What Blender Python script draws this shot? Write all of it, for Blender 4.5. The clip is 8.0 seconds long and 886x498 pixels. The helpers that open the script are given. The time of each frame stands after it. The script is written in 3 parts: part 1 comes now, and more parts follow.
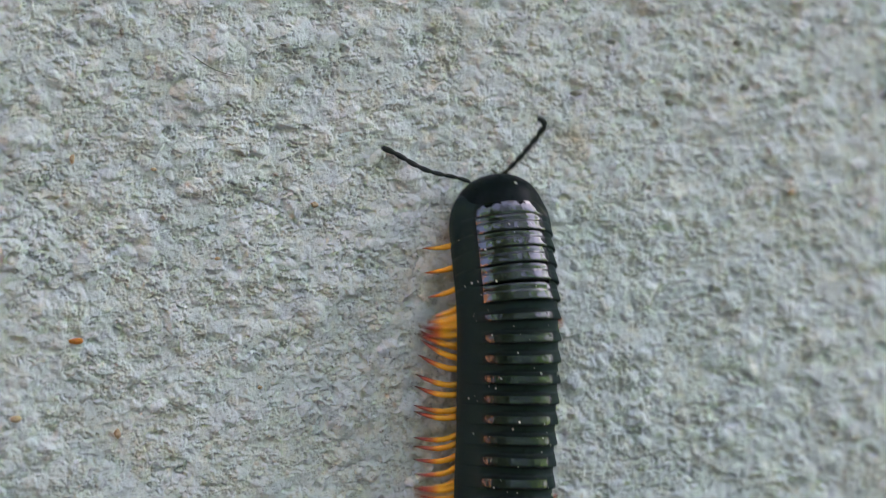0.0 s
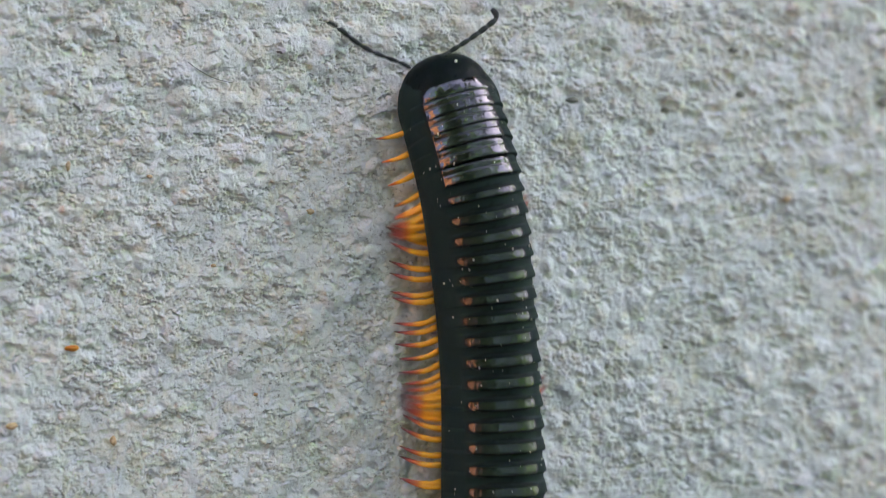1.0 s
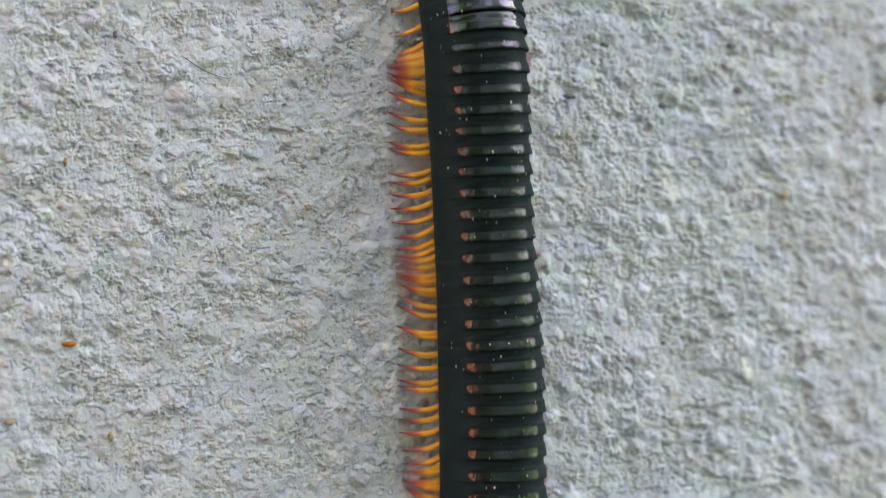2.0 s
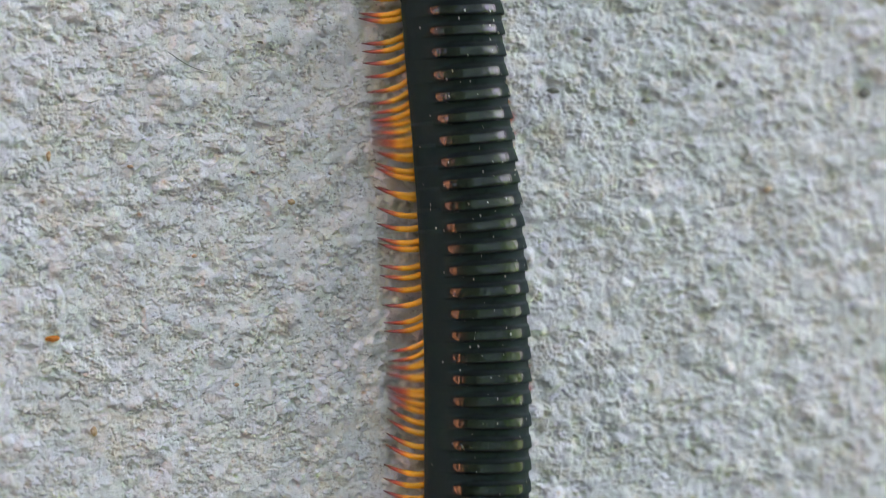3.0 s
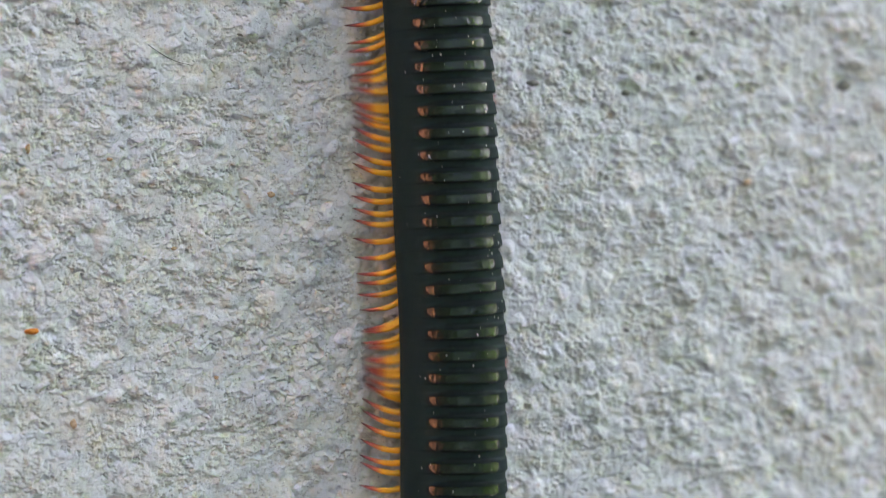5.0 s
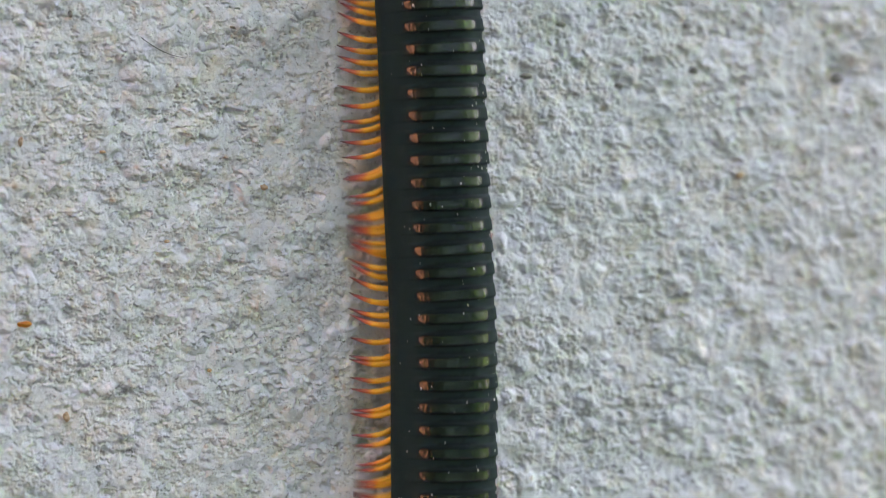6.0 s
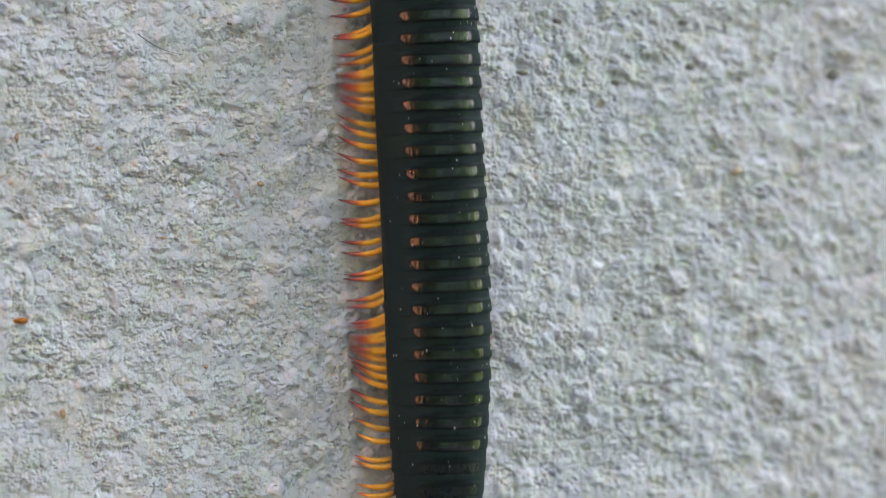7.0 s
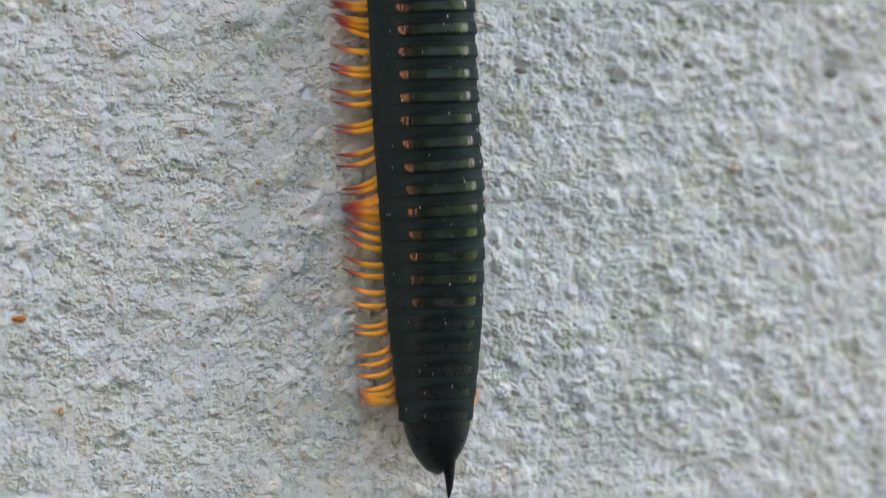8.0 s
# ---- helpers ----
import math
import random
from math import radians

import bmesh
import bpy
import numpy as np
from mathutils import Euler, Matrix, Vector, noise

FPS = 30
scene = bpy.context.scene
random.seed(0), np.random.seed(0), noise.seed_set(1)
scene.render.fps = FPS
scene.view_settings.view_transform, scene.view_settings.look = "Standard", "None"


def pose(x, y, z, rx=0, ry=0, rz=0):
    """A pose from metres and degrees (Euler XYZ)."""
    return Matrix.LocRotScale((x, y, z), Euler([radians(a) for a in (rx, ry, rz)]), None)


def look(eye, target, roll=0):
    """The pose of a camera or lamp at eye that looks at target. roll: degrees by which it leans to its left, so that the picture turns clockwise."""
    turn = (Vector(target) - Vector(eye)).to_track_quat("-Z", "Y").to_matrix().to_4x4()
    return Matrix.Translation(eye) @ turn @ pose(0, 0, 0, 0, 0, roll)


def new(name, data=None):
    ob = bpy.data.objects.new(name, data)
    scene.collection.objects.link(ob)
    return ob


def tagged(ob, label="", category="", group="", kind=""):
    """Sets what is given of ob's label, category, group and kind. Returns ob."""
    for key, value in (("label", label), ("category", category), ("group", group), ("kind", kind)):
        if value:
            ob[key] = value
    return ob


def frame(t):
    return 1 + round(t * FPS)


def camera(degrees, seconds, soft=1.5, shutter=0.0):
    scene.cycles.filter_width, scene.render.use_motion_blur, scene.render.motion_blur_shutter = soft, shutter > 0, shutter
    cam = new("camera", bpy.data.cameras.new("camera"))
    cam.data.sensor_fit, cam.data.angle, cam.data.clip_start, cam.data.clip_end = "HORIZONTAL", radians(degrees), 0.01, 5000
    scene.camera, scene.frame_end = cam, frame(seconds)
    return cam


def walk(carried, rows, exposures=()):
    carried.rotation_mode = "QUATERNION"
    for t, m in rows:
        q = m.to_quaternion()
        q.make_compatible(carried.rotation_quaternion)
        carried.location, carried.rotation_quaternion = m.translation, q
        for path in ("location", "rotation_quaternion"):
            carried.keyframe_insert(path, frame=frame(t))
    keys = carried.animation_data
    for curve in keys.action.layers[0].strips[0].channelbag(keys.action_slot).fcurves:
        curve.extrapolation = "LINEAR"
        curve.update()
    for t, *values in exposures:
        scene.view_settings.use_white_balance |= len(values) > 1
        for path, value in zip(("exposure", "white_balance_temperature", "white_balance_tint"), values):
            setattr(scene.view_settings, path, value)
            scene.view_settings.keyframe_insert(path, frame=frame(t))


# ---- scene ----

# ---------------------------------------------------------------- plan, metres
# The rendered wall is the plane y = 0 with its face to -y; z is up. The millipede
# climbs it, about 10 mm thick and 14 cm long, 1 m above the ground.
LEAN = radians(24.0)            # the camera stands to the left of the wall's normal
LENS = 20.0                     # degrees across the width
FOCAL = 784 / math.tan(radians(LENS / 2))
DIST = 0.2443                   # eye to the body's axis
UNIT = DIST / FOCAL             # one unit of the plan's drawing at the body, 0.055 mm
RAD = 91 * UNIT                 # radius of the body
HIGH = 1.12 * RAD               # axis of the body over the wall
EYE = Vector((-DIST * math.sin(LEAN), -HIGH - DIST * math.cos(LEAN), 1.0))


def on_plane(px, py, depth):
    """The place on the plane y = -depth of a mark of the plan's drawing (1568 x 882, first view)."""
    u, v = (px - 784) / FOCAL, (py - 441) / FOCAL
    s = (-depth - EYE.y) / (math.cos(LEAN) - u * math.sin(LEAN))
    return Vector((EYE.x + s * (math.sin(LEAN) + u * math.cos(LEAN)), -depth, 1.0 - s * v))


# ---------------------------------------------------------------- camera
cam = camera(LENS, 8.0, soft=0.4, shutter=0.5)
cam.data.dof.use_dof = True
cam.data.dof.focus_distance = DIST - 0.0015
cam.data.dof.aperture_fstop = 18.5
cam.data.dof.aperture_blades = 7
# seconds, turn to the right and tilt down, in the drawing's units
SWAY = [(0.0, 0.0, 0.0), (0.5, 16.5, -6.2), (1.0, 7.3, -12.4), (1.6, 7.5, -9.0), (2.0, 11.5, -5.0), (2.5, 19.5, -0.1), (3.0, 40.9, 4.8),
        (3.5, 48.8, 6.2), (4.0, 53.3, 7.2), (4.5, 65.4, 8.2), (5.0, 76.6, 17.8), (5.5, 84.5, 25.5), (6.0, 89.0, 30.5),
        (6.5, 92.0, 34.0), (7.0, 95.0, 36.8), (7.5, 96.7, 38.4), (8.0, 98.2, 40.0)]
walk(cam, [(t, pose(*EYE, 90 - math.degrees(dy / FOCAL), 0, -math.degrees(LEAN) - math.degrees(dx / FOCAL))) for t, dx, dy in SWAY],
     exposures=[(0.0, 3.86, 6420, 23), (0.5, 3.95, 6420, 24), (1.0, 4.07, 6450, 26), (2.5, 4.20, 6500, 30), (8.0, 4.22, 6500, 30)])

# ---------------------------------------------------------------- light
world = bpy.data.worlds.new("world")
scene.world = world
world.use_nodes = True
wn, wl = world.node_tree.nodes, world.node_tree.links
sky = wn.new("ShaderNodeTexSky")
sky.sky_type, sky.sun_disc = "NISHITA", False
SUN_EL, SUN_AZ = radians(50), radians(40)      # azimuth from +y, clockwise seen from above
sky.sun_elevation, sky.sun_rotation = SUN_EL, SUN_AZ
sky.air_density, sky.dust_density, sky.ozone_density = 0.6, 9.0, 1.0
wn["Background"].inputs["Strength"].default_value = 0.15
wl.new(sky.outputs[0], wn["Background"].inputs["Color"])
sun = new("sun", bpy.data.lights.new("sun", "SUN"))
sun.data.energy, sun.data.angle, sun.data.color = 3.0, radians(0.5), (1.0, 0.96, 0.91)
toward = Vector((math.sin(SUN_AZ) * math.cos(SUN_EL), math.cos(SUN_AZ) * math.cos(SUN_EL), math.sin(SUN_EL)))
sun.matrix_world = look(toward * 5, (0, 0, 0))


# ---------------------------------------------------------------- materials
def material(name, base, rough=0.6, spec=0.5):
    m = bpy.data.materials.new(name)
    m.use_nodes = True
    n, l = m.node_tree.nodes, m.node_tree.links
    b = n["Principled BSDF"]
    b.inputs["Base Color"].default_value = (*base, 1)
    b.inputs["Roughness"].default_value = rough
    b.inputs["Specular IOR Level"].default_value = spec
    return m, n, l, b


def coords(n, l, scale=(1, 1, 1), which="Object"):
    tc, mp = n.new("ShaderNodeTexCoord"), n.new("ShaderNodeMapping")
    mp.inputs["Scale"].default_value = scale
    l.new(tc.outputs[which], mp.inputs["Vector"])
    return mp.outputs["Vector"]


def noise_node(n, l, vec, scale, detail=4, rough=0.55):
    t = n.new("ShaderNodeTexNoise")
    t.inputs["Scale"].default_value, t.inputs["Detail"].default_value, t.inputs["Roughness"].default_value = scale, detail, rough
    l.new(vec, t.inputs["Vector"])
    return t.outputs["Fac"]


def ramp(n, l, fac, stops, mode="LINEAR"):
    r = n.new("ShaderNodeValToRGB")
    r.color_ramp.interpolation = mode
    while len(r.color_ramp.elements) < len(stops):
        r.color_ramp.elements.new(0.5)
    for e, (p, c) in zip(r.color_ramp.elements, stops):
        e.position, e.color = p, (*c, 1)
    l.new(fac, r.inputs["Fac"])
    return r.outputs["Color"]


def mix(n, l, fac, a, b, how="MIX"):
    m = n.new("ShaderNodeMix")
    m.data_type, m.blend_type = "RGBA", how
    for sock, v in ((m.inputs[0], fac), (m.inputs[6], a), (m.inputs[7], b)):
        if isinstance(v, bpy.types.NodeSocket):
            l.new(v, sock)
        elif isinstance(v, tuple):
            sock.default_value = (*v, 1)
        else:
            sock.default_value = v
    return m.outputs[2]


def bump(n, l, b, height, strength, dist):
    k = n.new("ShaderNodeBump")
    k.inputs["Strength"].default_value, k.inputs["Distance"].default_value = strength, dist
    l.new(height, k.inputs["Height"])
    l.new(k.outputs["Normal"], b.inputs["Normal"])


def wall_material():
    """Pale blue-grey paint on sand render; where the paint has worn off the sand shows ochre."""
    m, n, l, b = material("weathered_grey_render", (0.5, 0.52, 0.53), 0.85, 0.25)
    v = coords(n, l)
    broad = noise_node(n, l, v, 130, 3, 0.6)
    patch = noise_node(n, l, v, 520, 4, 0.6)
    fine = noise_node(n, l, v, 2300, 6, 0.75)
    paint = ramp(n, l, broad, [(0.3, (0.565, 0.575, 0.59)), (0.5, (0.62, 0.63, 0.65)), (0.7, (0.66, 0.655, 0.66))])
    worn = n.new("ShaderNodeAttribute")
    worn.attribute_name = "worn"
    lime = mix(n, l, ramp(n, l, patch, [(0.53, (0, 0, 0)), (0.70, (0.75, 0.75, 0.75))]), paint, (0.66, 0.595, 0.53))
    sandy = ramp(n, l, noise_node(n, l, v, 900, 4, 0.65), [(0.35, (0.62, 0.585, 0.52)), (0.55, (0.52, 0.50, 0.46)), (0.72, (0.60, 0.49, 0.39))])
    bare = n.new("ShaderNodeMath")
    bare.operation = "MULTIPLY"
    l.new(worn.outputs["Fac"], bare.inputs[0])
    l.new(ramp(n, l, noise_node(n, l, v, 1500, 3, 0.6), [(0.40, (0.05, 0.05, 0.05)), (0.62, (0.85, 0.85, 0.85))]), bare.inputs[1])
    tan = mix(n, l, bare.outputs[0], lime, sandy)
    stain = ramp(n, l, noise_node(n, l, v, 150, 6, 0.7), [(0.56, (0, 0, 0)), (0.70, (0.65, 0.65, 0.65))])
    tan = mix(n, l, stain, tan, (0.62, 0.53, 0.42))
    some = n.new("ShaderNodeMath")
    some.operation = "MULTIPLY"
    l.new(ramp(n, l, fine, [(0.55, (0, 0, 0)), (0.63, (0.9, 0.9, 0.9))]), some.inputs[0])
    l.new(ramp(n, l, noise_node(n, l, v, 620, 3, 0.6), [(0.42, (0.1, 0.1, 0.1)), (0.60, (1, 1, 1))]), some.inputs[1])
    mott = mix(n, l, some.outputs[0], tan, (0.22, 0.22, 0.21))
    dark = ramp(n, l, noise_node(n, l, v, 1250, 3, 0.6), [(0.66, (0, 0, 0)), (0.73, (0.75, 0.75, 0.75))])
    mott = mix(n, l, dark, mott, (0.25, 0.26, 0.255))
    chalk = mix(n, l, ramp(n, l, noise_node(n, l, v, 3900, 2), [(0.64, (0, 0, 0)), (0.74, (0.8, 0.8, 0.8))]), mott, (0.80, 0.79, 0.77))
    rust = n.new("ShaderNodeTexVoronoi")
    rust.inputs["Scale"].default_value = 190
    l.new(v, rust.inputs["Vector"])
    spots = mix(n, l, ramp(n, l, rust.outputs["Distance"], [(0.0, (0.6, 0.6, 0.6)), (0.08, (0, 0, 0))]), chalk, (0.46, 0.20, 0.07))
    l.new(spots, b.inputs["Base Color"])
    bump(n, l, b, noise_node(n, l, v, 5200, 4, 0.65), 0.6, 0.00007)
    return m


DULL, NECK = (0.0125, 0.024, 0.023), (0.005, 0.0095, 0.009)


def shell_material(name, rough, wear, spec=0.4, along=0.12, base=(0.003, 0.007, 0.007), bands=True, grain=2900):
    """Black polished cuticle with faint lengthwise striae and a film of dust, other on every ring.
    With bands the polish ends softly at the neck and the flanks, which are dull."""
    m, n, l, b = material(name, base, rough, spec)
    tc, info, shift = n.new("ShaderNodeTexCoord"), n.new("ShaderNodeObjectInfo"), n.new("ShaderNodeVectorMath")
    shift.operation = "ADD"
    l.new(tc.outputs["Object"], shift.inputs[0])
    l.new(info.outputs["Random"], shift.inputs[1])
    v = shift.outputs[0]
    dust = noise_node(n, l, v, 900, 5, 0.7)
    colour = ramp(n, l, dust, [(0.55, base), (0.85, (0.014, 0.019, 0.017))])
    sheen = ramp(n, l, noise_node(n, l, v, 1300, 4, 0.6), [(0.3, (rough * 0.6,) * 3), (0.75, (rough * 1.6,) * 3)])
    if bands:
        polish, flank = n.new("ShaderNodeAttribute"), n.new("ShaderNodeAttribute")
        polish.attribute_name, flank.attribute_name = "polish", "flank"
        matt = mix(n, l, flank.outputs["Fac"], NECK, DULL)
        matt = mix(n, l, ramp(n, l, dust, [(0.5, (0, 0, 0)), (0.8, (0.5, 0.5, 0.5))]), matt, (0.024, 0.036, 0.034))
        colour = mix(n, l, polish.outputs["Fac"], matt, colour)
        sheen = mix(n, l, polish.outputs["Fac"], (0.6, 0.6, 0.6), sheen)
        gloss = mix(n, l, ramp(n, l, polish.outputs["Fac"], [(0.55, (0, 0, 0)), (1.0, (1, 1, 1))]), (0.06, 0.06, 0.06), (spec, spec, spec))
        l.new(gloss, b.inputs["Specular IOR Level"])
    l.new(colour, b.inputs["Base Color"])
    l.new(sheen, b.inputs["Roughness"])
    long = n.new("ShaderNodeMapping")
    long.inputs["Scale"].default_value = (1, 1, along)
    l.new(v, long.inputs["Vector"])
    stri = noise_node(n, l, long.outputs["Vector"], grain, 2, 0.5)
    add = n.new("ShaderNodeMath")
    add.operation = "MULTIPLY_ADD"
    l.new(noise_node(n, l, v, 1100, 2, 0.5), add.inputs[0])
    add.inputs[1].default_value = 1.3
    l.new(stri, add.inputs[2])
    bump(n, l, b, add.outputs[0], wear, 0.0001)
    if bands:
        less = n.new("ShaderNodeMath")
        less.operation = "MULTIPLY_ADD"
        l.new(polish.outputs["Fac"], less.inputs[0])
        less.inputs[1].default_value, less.inputs[2].default_value = wear * 0.85, wear * 0.15
        l.new(less.outputs[0], n["Bump"].inputs["Strength"])
    return m


def leg_material():
    """Dark at the hip, clear yellow-orange along the middle, red to black at the claw."""
    m, n, l, b = material("amber_leg", (0.6, 0.25, 0.02), 0.35, 0.5)
    tc, sep, ab = n.new("ShaderNodeTexCoord"), n.new("ShaderNodeSeparateXYZ"), n.new("ShaderNodeMath")
    l.new(tc.outputs["Object"], sep.inputs[0])
    ab.operation = "ABSOLUTE"
    l.new(sep.outputs["X"], ab.inputs[0])
    div = n.new("ShaderNodeMath")
    div.operation = "DIVIDE"
    l.new(ab.outputs[0], div.inputs[0])
    div.inputs[1].default_value = 1.24 * RAD
    col = ramp(n, l, div.outputs[0], [(0.2, (0.02, 0.012, 0.01)), (0.40, (0.26, 0.09, 0.015)), (0.52, (0.74, 0.36, 0.015)),
                                      (0.73, (0.78, 0.37, 0.015)), (0.80, (0.50, 0.12, 0.015)), (0.88, (0.26, 0.03, 0.018)), (1.0, (0.07, 0.014, 0.013))])
    l.new(col, b.inputs["Base Color"])
    b.inputs["Subsurface Weight"].default_value = 0.0
    return m


def plain_noise_material(name, stops, scale, rough=0.9, lift=0.3, dist=0.01, detail=6):
    m, n, l, b = material(name, stops[0][1], rough, 0.3)
    v = coords(n, l)
    f = noise_node(n, l, v, scale, detail, 0.65)
    l.new(ramp(n, l, f, stops), b.inputs["Base Color"])
    bump(n, l, b, noise_node(n, l, v, scale * 5, 4), lift, dist)
    return m


M_WALL = wall_material()
M_SHELL = shell_material("black_cuticle", 0.14, 0.62, 0.47, 0.35)
M_GLOSS = shell_material("polished_black_cuticle", 0.05, 0.5, 0.62, 0.7, grain=1000)
M_TAIL = shell_material("satin_black_cuticle", 0.30, 0.4, 0.22, 0.2, (0.006, 0.012, 0.012))
M_HEAD = shell_material("black_head_cuticle", 0.4, 0.15, 0.06, bands=False)
M_END = shell_material("satin_black_tail_cuticle", 0.33, 0.4, 0.2, 0.12, (0.005, 0.010, 0.0105), bands=False)
M_LEG = leg_material()
M_FEELER = plain_noise_material("dull_black_antenna", [(0.3, (0.006, 0.010, 0.010)), (0.7, (0.022, 0.03, 0.028))], 3000, 0.5, 0.3, 0.00005)
M_RUST = plain_noise_material("orange_crust", [(0.35, (0.42, 0.13, 0.02)), (0.65, (0.62, 0.24, 0.04))], 3000, 0.8, 0.5, 0.0001)
M_OCHRE = plain_noise_material("ochre_grain", [(0.35, (0.42, 0.27, 0.15)), (0.65, (0.56, 0.42, 0.28))], 3000, 0.85, 0.5, 0.0001)
M_PIT_SHADE = plain_noise_material("olive_pit_shade", [(0.35, (0.13, 0.13, 0.115)), (0.65, (0.30, 0.29, 0.26))], 2500, 0.95, 0.5, 0.0001)
M_FORE = shell_material("dark_cuticle", 0.12, 0.6, 0.42, 0.35)
M_GRIT = plain_noise_material("pale_grit", [(0.35, (0.48, 0.44, 0.38)), (0.65, (0.75, 0.72, 0.66))], 4000, 0.7, 0.4, 0.0001)
M_SOIL = plain_noise_material("damp_grey_soil", [(0.3, (0.020, 0.022, 0.023)), (0.5, (0.032, 0.035, 0.037)), (0.7, (0.046, 0.050, 0.052))], 6, 0.95, 0.5, 0.02)
M_BRICK = plain_noise_material("brown_plaster", [(0.3, (0.30, 0.12, 0.04)), (0.7, (0.56, 0.27, 0.11))], 7, 0.9, 0.4, 0.01)
M_LEAF = plain_noise_material("hedge_leaf", [(0.3, (0.05, 0.13, 0.012)), (0.7, (0.12, 0.27, 0.025))], 4, 0.55, 0.1, 0.01)
for leaf, share in ((M_LEAF, 0.3),):
    n, l = leaf.node_tree.nodes, leaf.node_tree.links
    thin, both = n.new("ShaderNodeBsdfTranslucent"), n.new("ShaderNodeMixShader")
    thin.inputs["Color"].default_value = (0.30, 0.62, 0.03, 1)
    both.inputs[0].default_value = share
    l.new(n["Principled BSDF"].outputs[0], both.inputs[1])
    l.new(thin.outputs[0], both.inputs[2])
    l.new(both.outputs[0], n["Material Output"].inputs["Surface"])
M_MID = plain_noise_material("shaded_leaf", [(0.3, (0.022, 0.055, 0.034)), (0.7, (0.05, 0.11, 0.065))], 4, 0.5, 0.1, 0.01)
M_BROWN_LEAF = plain_noise_material("brown_leaf", [(0.3, (0.060, 0.036, 0.018)), (0.7, (0.13, 0.075, 0.036))], 4, 0.8, 0.1, 0.01)
M_DARK = plain_noise_material("dark_leaf", [(0.3, (0.010, 0.022, 0.007)), (0.7, (0.028, 0.055, 0.015))], 4, 0.7, 0.1, 0.01)
M_WOOD = plain_noise_material("dark_board", [(0.3, (0.05, 0.035, 0.025)), (0.7, (0.09, 0.065, 0.045))], 9, 0.8, 0.2, 0.005)
M_BACK = plain_noise_material("wall_block", [(0.3, (0.4, 0.4, 0.4)), (0.7, (0.5, 0.5, 0.49))], 8)


# ---------------------------------------------------------------- helpers of this scene
def mesh_of(name, verts, faces, mat, smooth=True):
    me = bpy.data.meshes.new(name)
    me.from_pydata([tuple(v) for v in verts], [], faces)
    me.materials.append(mat)
    if smooth:
        me.polygons.foreach_set("use_smooth", [True] * len(me.polygons))
    me.update()
    return me


def paint_share(me, name, values):
    """A share from 0 to 1 at each vertex, for the material."""
    me.attributes.new(name, "FLOAT", "POINT").data.foreach_set("value", np.asarray(values, dtype=np.float32))


def part(name, me, parent, label=""):
    ob = new(name, me)
    ob.parent = parent
    if label:
        tagged(ob, label)
    return ob


def lathe(rows, around=48, squash=None):
    """Closed rings (z, radius) swept round the z axis; ends are capped. squash(angle, z, r) gives x, y."""
    verts, faces = [], []
    for z, r in rows:
        for k in range(around):
            a = 2 * math.pi * k / around
            if squash:
                x, y = squash(a, z, r)
            else:
                x, y = r * math.sin(a), -r * math.cos(a)
            verts.append((x, y, z))
    for i in range(len(rows) - 1):
        for k in range(around):
            k2 = (k + 1) % around
            faces.append((i * around + k, i * around + k2, (i + 1) * around + k2, (i + 1) * around + k))
    faces.append(tuple(range(around - 1, -1, -1)))
    faces.append(tuple((len(rows) - 1) * around + k for k in range(around)))
    return verts, faces


def tube(points, radii, sides=8):
    """A tapered tube along points."""
    verts, faces = [], []
    pts = [Vector(p) for p in points]
    for i, (p, r) in enumerate(zip(pts, radii)):
        d = (pts[min(i + 1, len(pts) - 1)] - pts[max(i - 1, 0)]).normalized()
        a = d.cross(Vector((0, 1, 0.13))).normalized()
        b = d.cross(a)
        for k in range(sides):
            w = 2 * math.pi * k / sides
            verts.append(p + a * (r * math.cos(w)) + b * (r * math.sin(w)))
    for i in range(len(pts) - 1):
        for k in range(sides):
            k2 = (k + 1) % sides
            faces.append((i * sides + k, i * sides + k2, (i + 1) * sides + k2, (i + 1) * sides + k))
    faces.append(tuple(range(sides - 1, -1, -1)))
    faces.append(tuple((len(pts) - 1) * sides + k for k in range(sides)))
    return verts, faces


def step(e0, e1, x):
    t = np.clip((x - e0) / (e1 - e0), 0, 1)
    return t * t * (3 - 2 * t)


# ---------------------------------------------------------------- the wall
def lattice(x, y, seed):
    """Smooth noise in -1..1 on unit cells."""
    rng = np.random.RandomState(seed)
    tab = rng.uniform(-1, 1, (256, 256))
    xi, yi = np.floor(x).astype(int), np.floor(y).astype(int)
    fx, fy = x - xi, y - yi
    fx, fy = fx * fx * fx * (fx * (fx * 6 - 15) + 10), fy * fy * fy * (fy * (fy * 6 - 15) + 10)
    a, b = tab[xi % 256, yi % 256], tab[(xi + 1) % 256, yi % 256]
    c, d = tab[xi % 256, (yi + 1) % 256], tab[(xi + 1) % 256, (yi + 1) % 256]
    return (a * (1 - fx) + b * fx) * (1 - fy) + (c * (1 - fx) + d * fx) * fy


